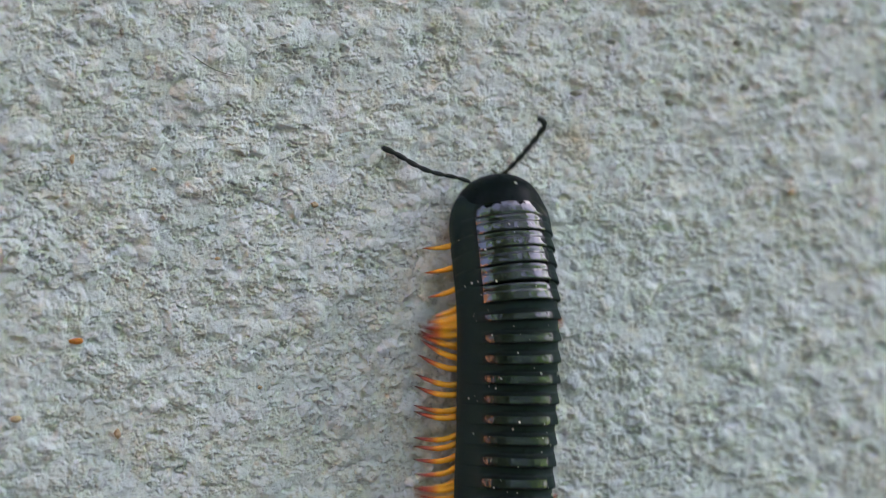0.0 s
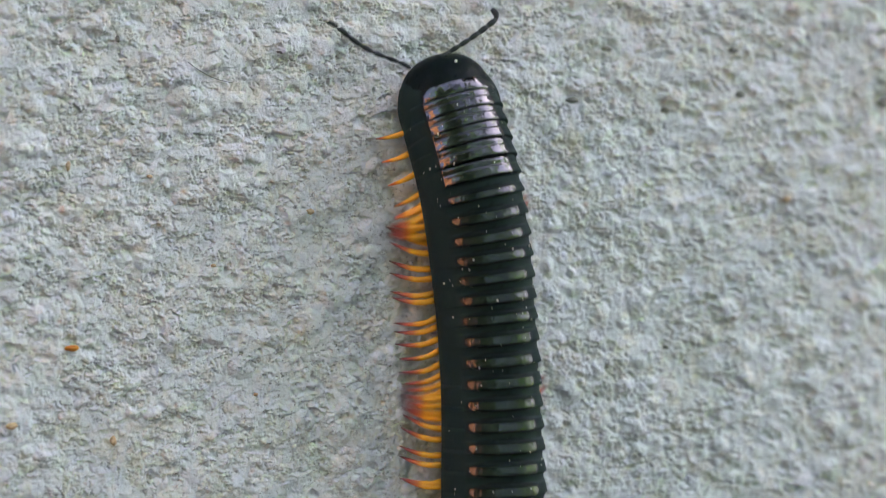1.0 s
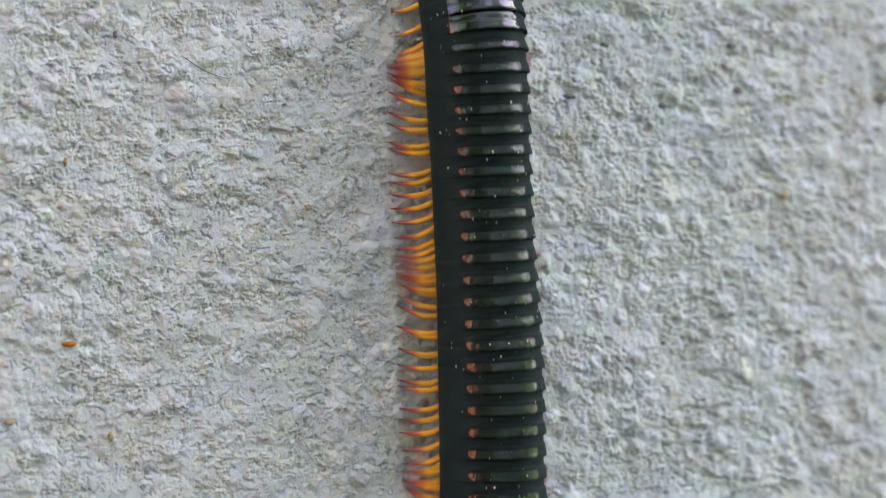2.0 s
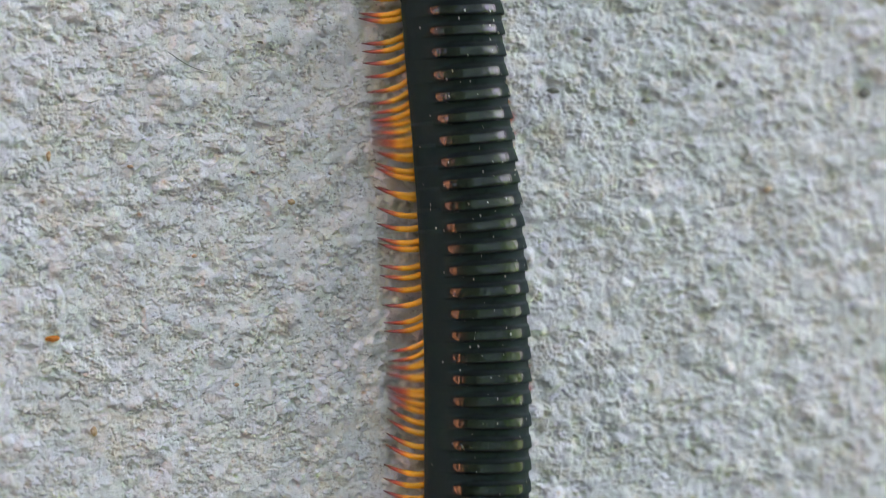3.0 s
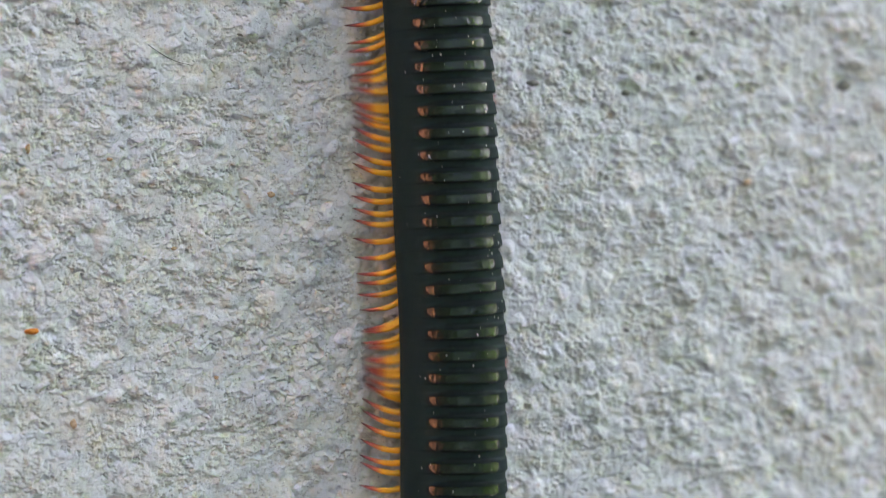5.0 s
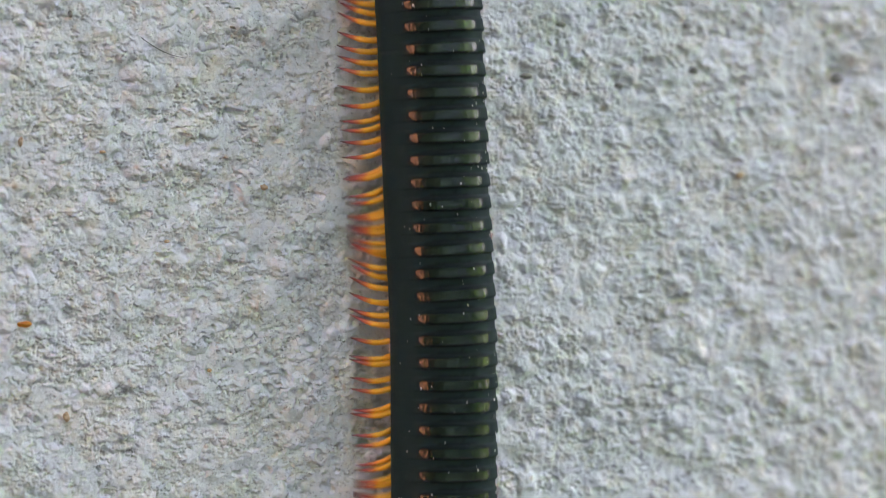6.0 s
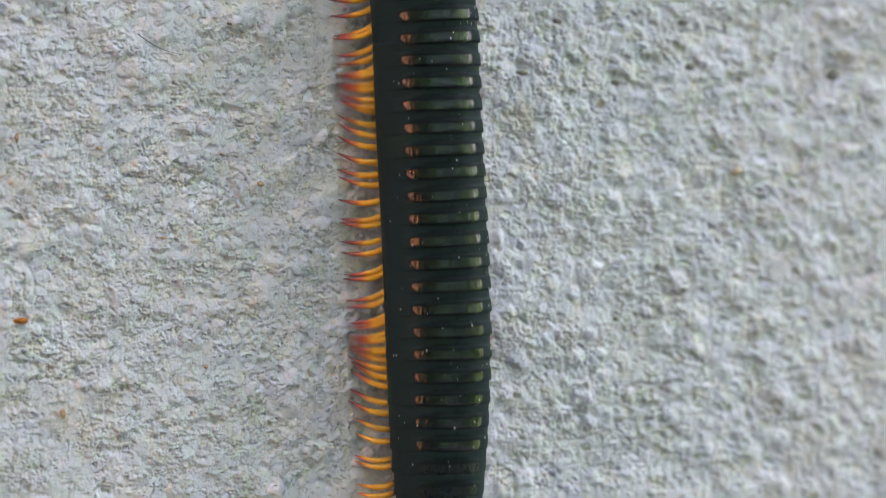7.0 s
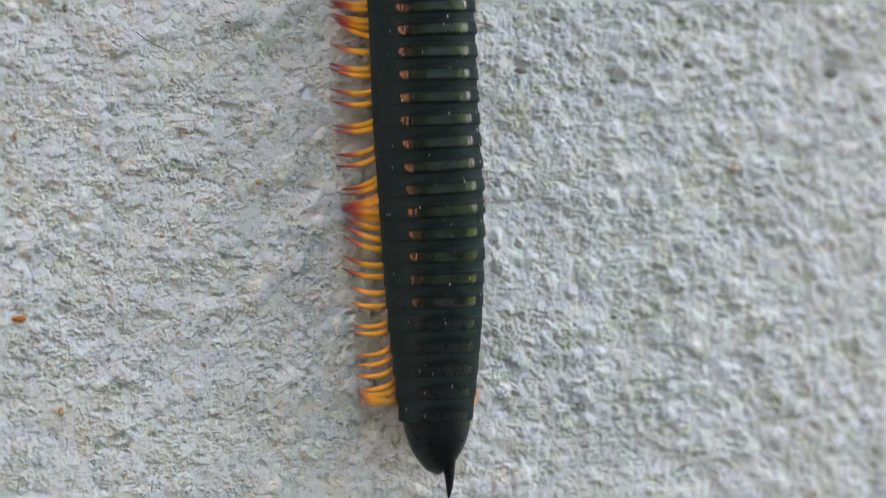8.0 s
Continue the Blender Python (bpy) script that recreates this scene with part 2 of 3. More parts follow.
def grains(x, y, seed, share, edge):
    """Domes scattered one to a unit cell, share of the cells filled: 0..1."""
    rng = np.random.RandomState(seed)
    jx, jy, rad, top = rng.uniform(0, 1, (256, 256)), rng.uniform(0, 1, (256, 256)), rng.uniform(0.35, 0.8, (256, 256)), rng.uniform(0.3, 1, (256, 256))
    top[rng.uniform(0, 1, (256, 256)) > share] = 0
    xi, yi = np.floor(x).astype(int), np.floor(y).astype(int)
    out = np.zeros_like(x)
    for dx in (-1, 0, 1):
        for dy in (-1, 0, 1):
            cx, cy = (xi + dx) % 256, (yi + dy) % 256
            d = ((x - xi - dx - jx[cx, cy]) ** 2 + (y - yi - dy - jy[cx, cy]) ** 2) / rad[cx, cy] ** 2
            out = np.maximum(out, top[cx, cy] * np.clip(1 - d, 0, 1) ** edge)
    return out


# lumps (positive) and pits (negative) that stand out: drawing x, y, radius, height in mm
LUMPS = [(429, 265, 22, 0.5), (309, 567, 24, 0.5), (596, 505, 22, 0.45), (168, 456, 24, 0.5), (515, 75, 22, 0.5), (845, 170, 20, 0.45),
         (1021, 160, 18, -0.6), (1575, 165, 26, -1.0), (560, 362, 14, 0.4), (380, 95, 22, 0.4), (240, 395, 20, 0.35), (205, 598, 22, -0.35),
         (1320, 155, 16, -0.5), (1185, 180, 16, -0.5), (1010, 510, 14, -0.5), (450, 365, 20, -0.35), (1085, 75, 16, -0.4), (890, 15, 16, -0.4)]


def build_wall():
    block = new("wall_north", None)
    tagged(block, "weathered grey painted wall with rough sandy render", "wall", kind="structure")
    me = bpy.data.meshes.new("core")
    bm = bmesh.new()
    bmesh.ops.create_cube(bm, size=1)
    bmesh.ops.scale(bm, vec=(6.0, 0.2, 4.6), verts=bm.verts)
    bmesh.ops.translate(bm, vec=(0, 0.104, 2.3), verts=bm.verts)
    bm.to_mesh(me)
    bm.free()
    me.materials.append(M_BACK)
    part("core", me, block)

    def lines(lo, hi, far_lo, far_hi, spacing):
        mid = [lo]
        while mid[-1] < hi:
            mid.append(mid[-1] + spacing(mid[-1]))
        left, right, s = [], [], 0.0006
        p = lo
        while p - s > far_lo:
            p -= s
            s *= 1.25
            left.append(p)
        p, s = mid[-1], 0.0006
        while p + s < far_hi:
            p += s
            s *= 1.25
            right.append(p)
        return np.array([far_lo] + left[::-1] + mid + right + [far_hi])

    xs = lines(-0.047, 0.068, -3.0, 3.0, lambda x: 0.000085 if x < 0.026 else 0.00014)
    zs = lines(0.968, 1.031, 0.0, 4.6, lambda z: 0.000085)
    X, Z = np.meshgrid(xs, zs, indexing="ij")
    mmx, mmz = X * 1000 + 500, (Z - 1) * 1000 + 500
    wx = mmx + 0.20 * lattice(mmx / 0.9, mmz / 0.9, 1) + 0.06 * lattice(mmx / 0.34, mmz / 0.34, 2)
    wz = mmz + 0.20 * lattice(mmx / 0.9, mmz / 0.9, 3) + 0.06 * lattice(mmx / 0.34, mmz / 0.34, 4)
    ux, uz = wx + 0.3 * lattice(mmx / 0.5, mmz / 0.5, 71), wz + 0.3 * lattice(mmx / 0.5, mmz / 0.5, 72)
    # stones of sand under a skin of paint
    h = 0.26 * lattice(wx / 5.2, wz / 4.4, 5) + 0.20 * lattice(wx / 2.1, wz / 1.9, 6)
    h += 0.60 * grains(wx / 2.4, wz / 2.2, 7, 0.24, 0.8) + 0.42 * grains(wx / 1.5, wz / 1.4, 8, 0.30, 0.8)
    h += 0.17 * grains(wx / 0.75, wz / 0.70, 10, 0.40, 0.9) + 0.10 * lattice(wx / 0.9, wz / 0.8, 17)
    # ridged grain, more in some places than in others
    rough = 0.55 + 0.75 * step(-0.1, 0.5, lattice(mmx / 3.1, mmz / 2.6, 54) + 0.5 * lattice(mmx / 1.1, mmz / 1.0, 55))
    for seed, size, high in ((51, 0.62, 0.040), (52, 0.36, 0.028), (53, 0.22, 0.016)):
        h += rough * high * (1 - 2.6 * np.abs(lattice(mmx / size + 0.3 * lattice(mmz / size, mmx / size, seed + 9), mmz / size, seed)))
    h += 0.11 * grains(ux / 0.42, uz / 0.38, 56, 0.42, 0.8) * rough
    # worn places, where the grains lie bare and crumble
    worn = step(0.05, 0.45, lattice(mmx / 2.3, mmz / 1.9, 22) + 0.5 * lattice(mmx / 0.8, mmz / 0.7, 24))
    h += worn * (0.20 * grains(mmx / 0.40, mmz / 0.36, 18, 0.6, 0.7) + 0.12 * grains(mmx / 0.24, mmz / 0.22, 19, 0.6, 0.7) - 0.12)
    h += (0.015 + 0.05 * worn) * lattice(mmx / 0.20, mmz / 0.18, 11)
    # short ragged cracks and chips in the paint
    chips = step(0.25, 0.6, lattice(mmx / 1.5, mmz / 1.2, 61) + 0.6 * lattice(mmx / 0.5, mmz / 0.5, 62))
    h -= 0.28 * (0.10 + chips) * step(0.30, 0.48, lattice(wx / 0.36 + 0.5 * lattice(mmx / 0.3, mmz / 0.3, 65), wz / 0.30, 63)) + 0.19 * (0.08 + chips) * step(0.32, 0.5, lattice(mmx / 0.22, wz / 0.20, 64))
    # pits and notches, uneven at the rim
    h -= 0.65 * grains(ux / 1.3, uz / 0.9, 31, 0.09, 1.1) + 0.22 * grains(ux / 0.55, uz / 0.45, 32, 0.10, 0.9) * (0.5 + 0.5 * worn)
    for px, py, r, top in LUMPS:
        c = on_plane(px, py, 0)
        r *= UNIT
        wob = 1 + 0.35 * lattice(mmx / 0.8, mmz / 0.8, 12)
        h += 1.3 * top * np.exp(-(((X - c.x) / 1.1) ** 2 + (Z - c.z) ** 2) / (r * r) * wob)
    h -= h.mean()
    near = step(-0.09, -0.05, X) * (1 - step(0.07, 0.11, X)) * step(0.93, 0.967, Z) * (1 - step(1.032, 1.07, Z))
    h = h * near * 0.00068
    # the lumps sag a little, so that they are steeper below
    P = np.stack([X, -h, Z - 0.28 * h], axis=-1).reshape(-1, 3)
    nx, nz = len(xs), len(zs)
    i = (np.arange(nx - 1)[:, None] * nz + np.arange(nz - 1)[None, :]).ravel()
    quads = np.stack([i, i + nz, i + nz + 1, i + 1], axis=-1)
    me = bpy.data.meshes.new("render_coat")
    me.vertices.add(len(P))
    me.vertices.foreach_set("co", P.astype(np.float32).ravel())
    me.loops.add(quads.size)
    me.loops.foreach_set("vertex_index", quads.astype(np.int32).ravel())
    me.polygons.add(len(quads))
    me.polygons.foreach_set("loop_start", np.arange(0, quads.size, 4, dtype=np.int32))
    me.polygons.foreach_set("use_smooth", np.ones(len(quads), dtype=bool))
    me.update(calc_edges=True)
    me.validate()
    me.materials.append(M_WALL)
    paint_share(me, "worn", (worn * near).ravel())
    part("render_coat", me, block, "rough grey painted sand render")


build_wall()


def slab(name, size, place, mat, label, category):
    bm = bmesh.new()
    bmesh.ops.create_cube(bm, size=1)
    bmesh.ops.scale(bm, vec=size, verts=bm.verts)
    bmesh.ops.translate(bm, vec=place, verts=bm.verts)
    me = bpy.data.meshes.new(name)
    bm.to_mesh(me)
    bm.free()
    me.materials.append(mat)
    return tagged(new(name, me), label, category, kind="structure")


def build_ground():
    v, f = [(-60, -60, 0), (60, -60, 0), (60, 60, 0), (-60, 60, 0)], [(0, 1, 2, 3)]
    tagged(new("ground", mesh_of("ground", v, f, M_SOIL, False)), "damp grey soil at the foot of the wall", "ground", kind="structure")
    # out of view, added to keep the high sky off the wall and head
    slab("eaves", (6.0, 1.7, 0.08), (0, -0.55, 4.642), M_WOOD, "unseen dark board added over the wall to block the high sky", "eaves")
    slab("wall_west", (0.2, 2.0, 3.6), (-6.1, -1.65, 1.8), M_BRICK, "sunlit brown plastered side wall", "wall")


def build_leaves(name, count, mat, label, lo, hi, dist, depth, height, size, seed):
    """Leaves by the thousand in clumps along a bowed row across from the wall, uneven at the top."""
    rng = np.random.RandomState(seed)
    verts, faces = [], []
    clumps = [(rng.uniform(lo, hi), rng.normal(0, depth), rng.uniform(0.03, 1)) for _ in range(count // 45)]
    for k in range(count):
        a, dd, up = clumps[k % len(clumps)]
        a += rng.normal(0, 0.05)
        rr = dist + dd + rng.normal(0, 0.15)
        top = height * (0.8 + 0.2 * math.sin(a * 5 + seed) + 0.15 * math.sin(a * 13 + 1))
        p = Vector((rr * math.sin(a), -rr * math.cos(a), max(0.02, up * top + rng.normal(0, 0.2))))
        s = rng.uniform(0.6, 1.3) * size
        m = Euler(rng.uniform(0, 6.28, 3)).to_matrix()
        i = len(verts)
        verts += [p + m @ Vector(q) * s for q in ((-1, 0, 0), (0, -0.5, 0.12), (1, 0, 0), (0, 0.5, 0.12))]
        faces.append((i, i + 1, i + 2, i + 3))
    tagged(new(name, mesh_of(name, verts, faces, mat, False)), label, "shrubs", kind="stuff")


build_ground()
# brown leaves out of view, added only as a dim brown reflection on the rings
build_leaves("brown_reflection_leaves", 9000, M_BROWN_LEAF, "unseen brown leaves added as a dim brown reflection beyond the side wall", radians(-70), radians(-47), 6.4, 0.3, 6.0, 0.10, 4)
# unseen trees, reflected in the rings; their height also holds back skylight
build_leaves("dark_trees", 17000, M_DARK, "tall dark leafy trees across from the wall", radians(-52), radians(-20), 6.0, 0.5, 6.6, 0.14, 5)
build_leaves("shrubs", 4500, M_MID, "green leafy shrubs across from the wall", radians(-20), radians(50), 6.0, 0.5, 5.0, 0.12, 8)
build_leaves("bushes", 7500, M_LEAF, "sunlit green bushes beside the wall", radians(42), radians(84), 4.6, 0.4, 4.4, 0.07, 6)
# loose leaves out of view, added to dim the skylight and break its reflection
build_leaves("sky_blocking_leaves", 13500, M_DARK, "unseen floating leaves added to break up and dim the sky", radians(-62), radians(52), 7.5, 0.6, 14.5, 0.16, 9)
build_leaves("green_branches", 8500, M_LEAF, "sunlit green leaves high across from the wall", radians(-72), radians(45), 7.0, 0.4, 11.0, 0.12, 12)


# ---------------------------------------------------------------- how the millipede goes
# way climbed: seconds, drawing units
CLIMB = [(0, 0), (0.5, 110), (1, 226), (2.5, 598), (3, 712), (3.5, 834), (4, 956), (4.5, 1081), (5, 1206), (6.5, 1580), (7, 1702), (7.5, 1821), (8, 1949)]
HEAD_Y = 307
# the line that the body lies on: x over y (drawing of the first view), time by time
LINE_Y = [100, 250, 400, 600, 900]
LINE = [(0.0, 884, 892, 895, 900, 891), (0.5, 803, 826, 857, 880, 889), (1.0, 796, 827, 853, 872, 882), (1.2, 822, 842, 858, 872, 882),
        (2.5, 851, 861, 871, 883, 886), (3.5, 842, 860, 876, 884, 885), (4.0, 850, 867, 878, 883, 885), (4.5, 853, 865, 873, 882, 882),
        (5.0, 853, 861, 867, 877, 879), (6.5, 849, 855, 862, 871, 873), (8.0, 846, 852, 862, 868, 872)]
# steps running along the legs: seconds, count, place, length of one wave
WAVES = [(0, 0, 900, 332), (0.4, 0, 678, 330), (0.8, 0, 474, 335), (1.2, 1, 578, 335), (2.5, 3, 560, 410), (3.0, 4, 681, 445), (3.5, 5, 801, 462),
         (4.0, 5, 407, 462), (4.5, 6, 543, 475), (5.0, 7, 662, 485), (6.5, 9, 544, 465), (7.0, 10, 637, 452), (7.6, 11, 667, 445), (8.0, 11, 395, 355)]


SWING = 0.21                                # half the share of a step in which a foot is off the wall
REACH = 0.40                                # sine of the turn of a leg at either end of its step


def smooth_interp(t, ts, vs):
    """Monotone-ish cubic through the rows."""
    ts, vs = np.asarray(ts, float), np.asarray(vs, float)
    i = int(np.clip(np.searchsorted(ts, t) - 1, 0, len(ts) - 2))
    def slope(k):
        if k == 0:
            return (vs[1] - vs[0]) / (ts[1] - ts[0])
        if k == len(ts) - 1:
            return (vs[-1] - vs[-2]) / (ts[-1] - ts[-2])
        a, b = (vs[k] - vs[k - 1]) / (ts[k] - ts[k - 1]), (vs[k + 1] - vs[k]) / (ts[k + 1] - ts[k])
        wa, wb = ts[k + 1] - ts[k], ts[k] - ts[k - 1]
        return (a * wa + b * wb) / (wa + wb)
    hh = ts[i + 1] - ts[i]
    u = (t - ts[i]) / hh
    return float((2 * u**3 - 3 * u**2 + 1) * vs[i] + (u**3 - 2 * u**2 + u) * hh * slope(i) + (-2 * u**3 + 3 * u**2) * vs[i + 1] + (u**3 - u**2) * hh * slope(i + 1))


def climbed(t):
    return smooth_interp(t, [r[0] for r in CLIMB], [r[1] for r in CLIMB])


def line_x(y, t):
    knots = [smooth_interp(t, [r[0] for r in LINE], [r[k + 1] for r in LINE]) for k in range(5)]
    knots = [k + 0.5 for k in knots]
    if y < LINE_Y[0]:
        return knots[0] + (y - LINE_Y[0]) * 0.06
    if y > LINE_Y[-1]:
        return knots[-1]
    return smooth_interp(y, LINE_Y, knots)


PHASE_T = [r[0] for r in WAVES]
PHASE_0 = [r[1] + (450 - r[2]) / r[3] for r in WAVES]
PHASE_K = [1 / r[3] for r in WAVES]


def phase(y, t):
    return smooth_interp(t, PHASE_T, PHASE_0) + (y - 450) * smooth_interp(t, PHASE_T, PHASE_K)


def body_place(s, t):
    """World pose of the body's axis s units behind the front of the head; local z runs to the head."""
    y = HEAD_Y + s - climbed(t)
    p = on_plane(line_x(y, t), y, HIGH)
    q = on_plane(line_x(y - 12, t), y - 12, HIGH)
    r = on_plane(line_x(y + 12, t), y + 12, HIGH)
    d = q - r
    return p, math.degrees(math.atan2(d.x, d.z))


# ---------------------------------------------------------------- the millipede
PITCH = [28] * 6 + [35.6] * 6 + [37.7 + 2.55 * k / 49 for k in range(50)]
RINGS = len(PITCH)
FIRST = 96                                  # where the first ring begins
STARTS = [FIRST + sum(PITCH[:i]) for i in range(RINGS + 1)]
LENGTH = STARTS[-1]


def girth(s):
    """Radius over RAD along the body."""
    front = 0.955 + 0.02 * step(60, 150, s) - 0.03 * step(320, 480, s) + 0.055 * step(560, 850, s)
    rear = 1 - 0.34 * np.clip((s - LENGTH + 480) / 480, 0, 1.2) ** 2.1
    return float(front * rear) * 1.065


def bow(s):
    """Degrees by which the front end leans to the wall."""
    return 15.0 * float(1 - step(150, 285, s))


def dip(s):
    """How far that brings its axis nearer to the wall."""
    return sum(math.tan(radians(bow(q))) * 5 for q in np.arange(s, 290, 5.0)) * UNIT if s < 290 else 0.0


def ring_mesh(i, mat):
    """One ring: narrow neck in front, swelling to a polished band with a rolled rear lip."""
    p, s0 = PITCH[i], STARTS[i]
    flat = step(16, 48, i)
    amp = 0.058 * (1 - 0.38 * flat)
    if i < 5:
        amp = 0.035
    amp *= 1 - 0.6 * float(step(RINGS - 9, RINGS - 4, i))
    k_front = 1 - step(10, 28, i)           # the bands of the front half slope more
    prof = [(-0.22, 0.93), (0.0, 1 - amp * 1.12), (0.18, 1 - amp * 1.15), (0.30, 1 - amp * 1.14), (0.37, 1 - amp * 1.10), (0.40, 1 - amp * (0.62 + 0.15 * k_front)), (0.46, 1 - amp * (0.46 + 0.24 * k_front)),
            (0.58, 1 - amp * (0.36 + 0.20 * k_front)), (0.72, 1 - amp * (0.24 + 0.08 * k_front)), (0.84, 1 - amp * 0.10), (0.92, 1 - amp * 0.01), (0.97, 0.996), (1.00, 0.982), (1.02, 0.94)]
    rows = []
    for a, k in prof:
        s = s0 + a * p
        rows.append((-a * p * UNIT, girth(s) * k * RAD))
    rows = rows[::-1]

    flat_belly = 0.84 - 0.36 * float(1 - step(120, 300, s0))

    def belly(a, z, r):
        side = float(0.8 * step(1.1, 1.5, a) if a < math.pi else 0.95 * step(0.75, 1.05, 2 * math.pi - a))      # the flanks are even
        r = r * (1 - side) + girth(s0) * 0.985 * RAD * side
        x, y = r * math.sin(a), -r * math.cos(a)
        return x, min(y, flat_belly * r) if y > 0 else y
    v, f = lathe(rows, 84, belly)
    me = mesh_of("ring", v, f, mat)
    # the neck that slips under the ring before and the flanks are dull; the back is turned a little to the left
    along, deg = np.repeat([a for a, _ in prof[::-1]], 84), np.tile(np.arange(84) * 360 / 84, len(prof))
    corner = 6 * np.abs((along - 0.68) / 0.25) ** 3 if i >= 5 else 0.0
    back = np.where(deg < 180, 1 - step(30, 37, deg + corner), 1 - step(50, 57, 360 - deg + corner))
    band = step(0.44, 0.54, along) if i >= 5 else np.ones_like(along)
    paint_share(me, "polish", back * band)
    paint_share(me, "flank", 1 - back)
    return me


def leg_mesh(side, reach=1.24):
    """A slim jointed leg reaching out from under the body and down to the wall."""
    pts, rad = [], []
    n = 14
    for k in range(n + 1):
        u = k / n
        x = reach * u
        y = -0.30 * math.sin(math.pi * min(1, u * 0.95) ** 0.9) + 0.34 * u ** 2
        joint = 1 - 0.10 * (0.5 + 0.5 * math.cos(u * 5 * 2 * math.pi))
        pts.append((side * x * RAD, y * RAD, (0.02 * u * u - 0.09 * math.sin(math.pi * max(0.0, u - 0.35) / 0.65)) * RAD))
        rad.append(RAD * joint * (0.068 * (1 - 0.9 * u ** 5) + 0.002))
    v, f = tube(pts, rad, 8)
    return mesh_of("leg", v, f, M_LEG)


def head_mesh():
    """Blunt domed head capsule."""
    rows = []
    for k in range(15):
        u = k / 14
        s = 2 + 100 * (1 - math.cos(u * math.pi / 2))
        rows.append((-s * UNIT, RAD * 0.90 * math.sin(min(1, u * 1.15) * math.pi / 2) ** 0.9 + 0.02 * RAD))
    rows = rows[::-1]

    def squash(a, z, r):
        return r * math.sin(a), min(-r * math.cos(a), 0.42 * r)
    v, f = lathe(rows, 56, squash)
    return mesh_of("head", v, f, M_HEAD)


def collum_mesh():
    """The neck shield: smooth, longest at the sides, where it hangs down in a lobe."""
    around, n = 64, 16
    verts, faces = [], []
    for j in range(n + 1):
        for k in range(around):
            a = 2 * math.pi * k / around
            side = abs(math.sin(a)) ** 10
            rear = 99 + 34 * side
            front = 52 - 12 * side
            u = j / n
            s = front + (rear - front) * u
            r = RAD * (0.81 + 0.165 * (1 - (1 - u) ** 1.8)) * (1 - 0.02 * step(0.9, 1.0, u) * 2) * (1 + 0.13 * side * math.sin(math.pi * min(1.0, 0.12 + 0.8 * u)))
            if u == 0:
                r *= 0.97
            y = -r * math.cos(a)
            verts.append((r * math.sin(a), min(y, 0.45 * r), -s * UNIT))
    for j in range(n):
        for k in range(around):
            k2 = (k + 1) % around
            faces.append((j * around + k, (j + 1) * around + k, (j + 1) * around + k2, j * around + k2))
    faces.append(tuple(range(around)))
    faces.append(tuple(n * around + k for k in range(around - 1, -1, -1)))
    me = mesh_of("neck_shield", verts, faces, M_GLOSS)
    deg = np.tile(np.arange(around) * 360 / around, n + 1)
    back = np.where(deg < 180, 1 - step(48, 58, deg), 1 - step(50, 57, 360 - deg))
    # the polish has a rounded front
    aside = np.abs((deg + 180) % 360 - 180 + 8) / 50
    u = np.repeat(np.arange(n + 1) / n, around)
    rim = 0.10 + 0.5 * np.minimum(aside, 1) ** 2.5
    paint_share(me, "polish", back * np.clip((u - rim) / 0.18, 0, 1))
    paint_share(me, "flank", 1 - back)
    return me


def antenna_mesh(side):
    """Seven beaded joints, thicker to the tip; local x is the way it points, z the way it bends."""
    pts, rad = [], []
    n, size = 63, 173 if side < 0 else 160
    x = z = 0.0
    for k in range(n + 1):
        u = k / n
        j = (u * 7) % 1
        turn = 0.20 * math.sin(u * 6.5) - 0.08 if side < 0 else -0.33 + 0.22 * u + 2.2 * max(0, u - 0.82) / 0.18
        pts.append((x * UNIT, (0.10 * u + 0.12 * u * u) * RAD, z * UNIT))
        x, z = x + size / n * math.cos(turn), z + size / n * math.sin(turn)
        bead = 0.58 + 0.42 * math.sin(math.pi * min(1, j * 1.02)) ** 0.6 if k < n else 0.5
        rad.append(((3.9 if side < 0 else 4.4) + 1.7 * u) * bead * UNIT)
    v, f = tube(pts, rad, 10)
    return mesh_of("antenna", v, f, M_FEELER)


def telson_mesh():
    """Rounded last segment."""
    rows = []
    for k in range(13):
        u = k / 12
        s = -14 + 112 * u
        rows.append((-s * UNIT, RAD * (0.645 * math.cos(u * math.pi / 2) ** 0.6 + 0.03)))
    v, f = lathe(rows[::-1], 48)
    return mesh_of("tail_segment", v, f, M_END)


def spine_mesh():
    pts, rad = [], []
    for k in range(11):
        u = k / 10
        pts.append(((0.06 + 0.10 * math.sin(u * 2.2)) * RAD, -(0.26 - 0.06 * u) * RAD, -(30 + 112 * u) * UNIT))
        rad.append(RAD * (0.27 * (1 - u) ** 0.85 * (1 - 0.25 * math.sin(u * math.pi)) + 0.005))
    v, f = tube(pts, rad, 16)
    return mesh_of("tail_spine", v, f, M_END)


def grit_mesh(size, seed):
    bm = bmesh.new()
    bmesh.ops.create_icosphere(bm, subdivisions=1, radius=size)
    rng = random.Random(seed)
    for v in bm.verts:
        v.co *= rng.uniform(0.55, 1.25)
    me = bpy.data.meshes.new("grit")
    bm.to_mesh(me)
    bm.free()
    me.materials.append(M_GRIT)
    return me


millipede = tagged(new("millipede"), "glossy black millipede with amber legs climbing the rough wall", "millipede")
LEGS = []                                   # leg, place along the body, side, hip
head = part("head", head_mesh(), millipede, "blunt shiny black head")
collum = part("neck_shield", collum_mesh(), millipede, "polished black neck shield")
ANTENNAE = []
for side in (-1, 1):
    ANTENNAE.append((part("antenna", antenna_mesh(side), head, "thin beaded dull black antenna"), side))

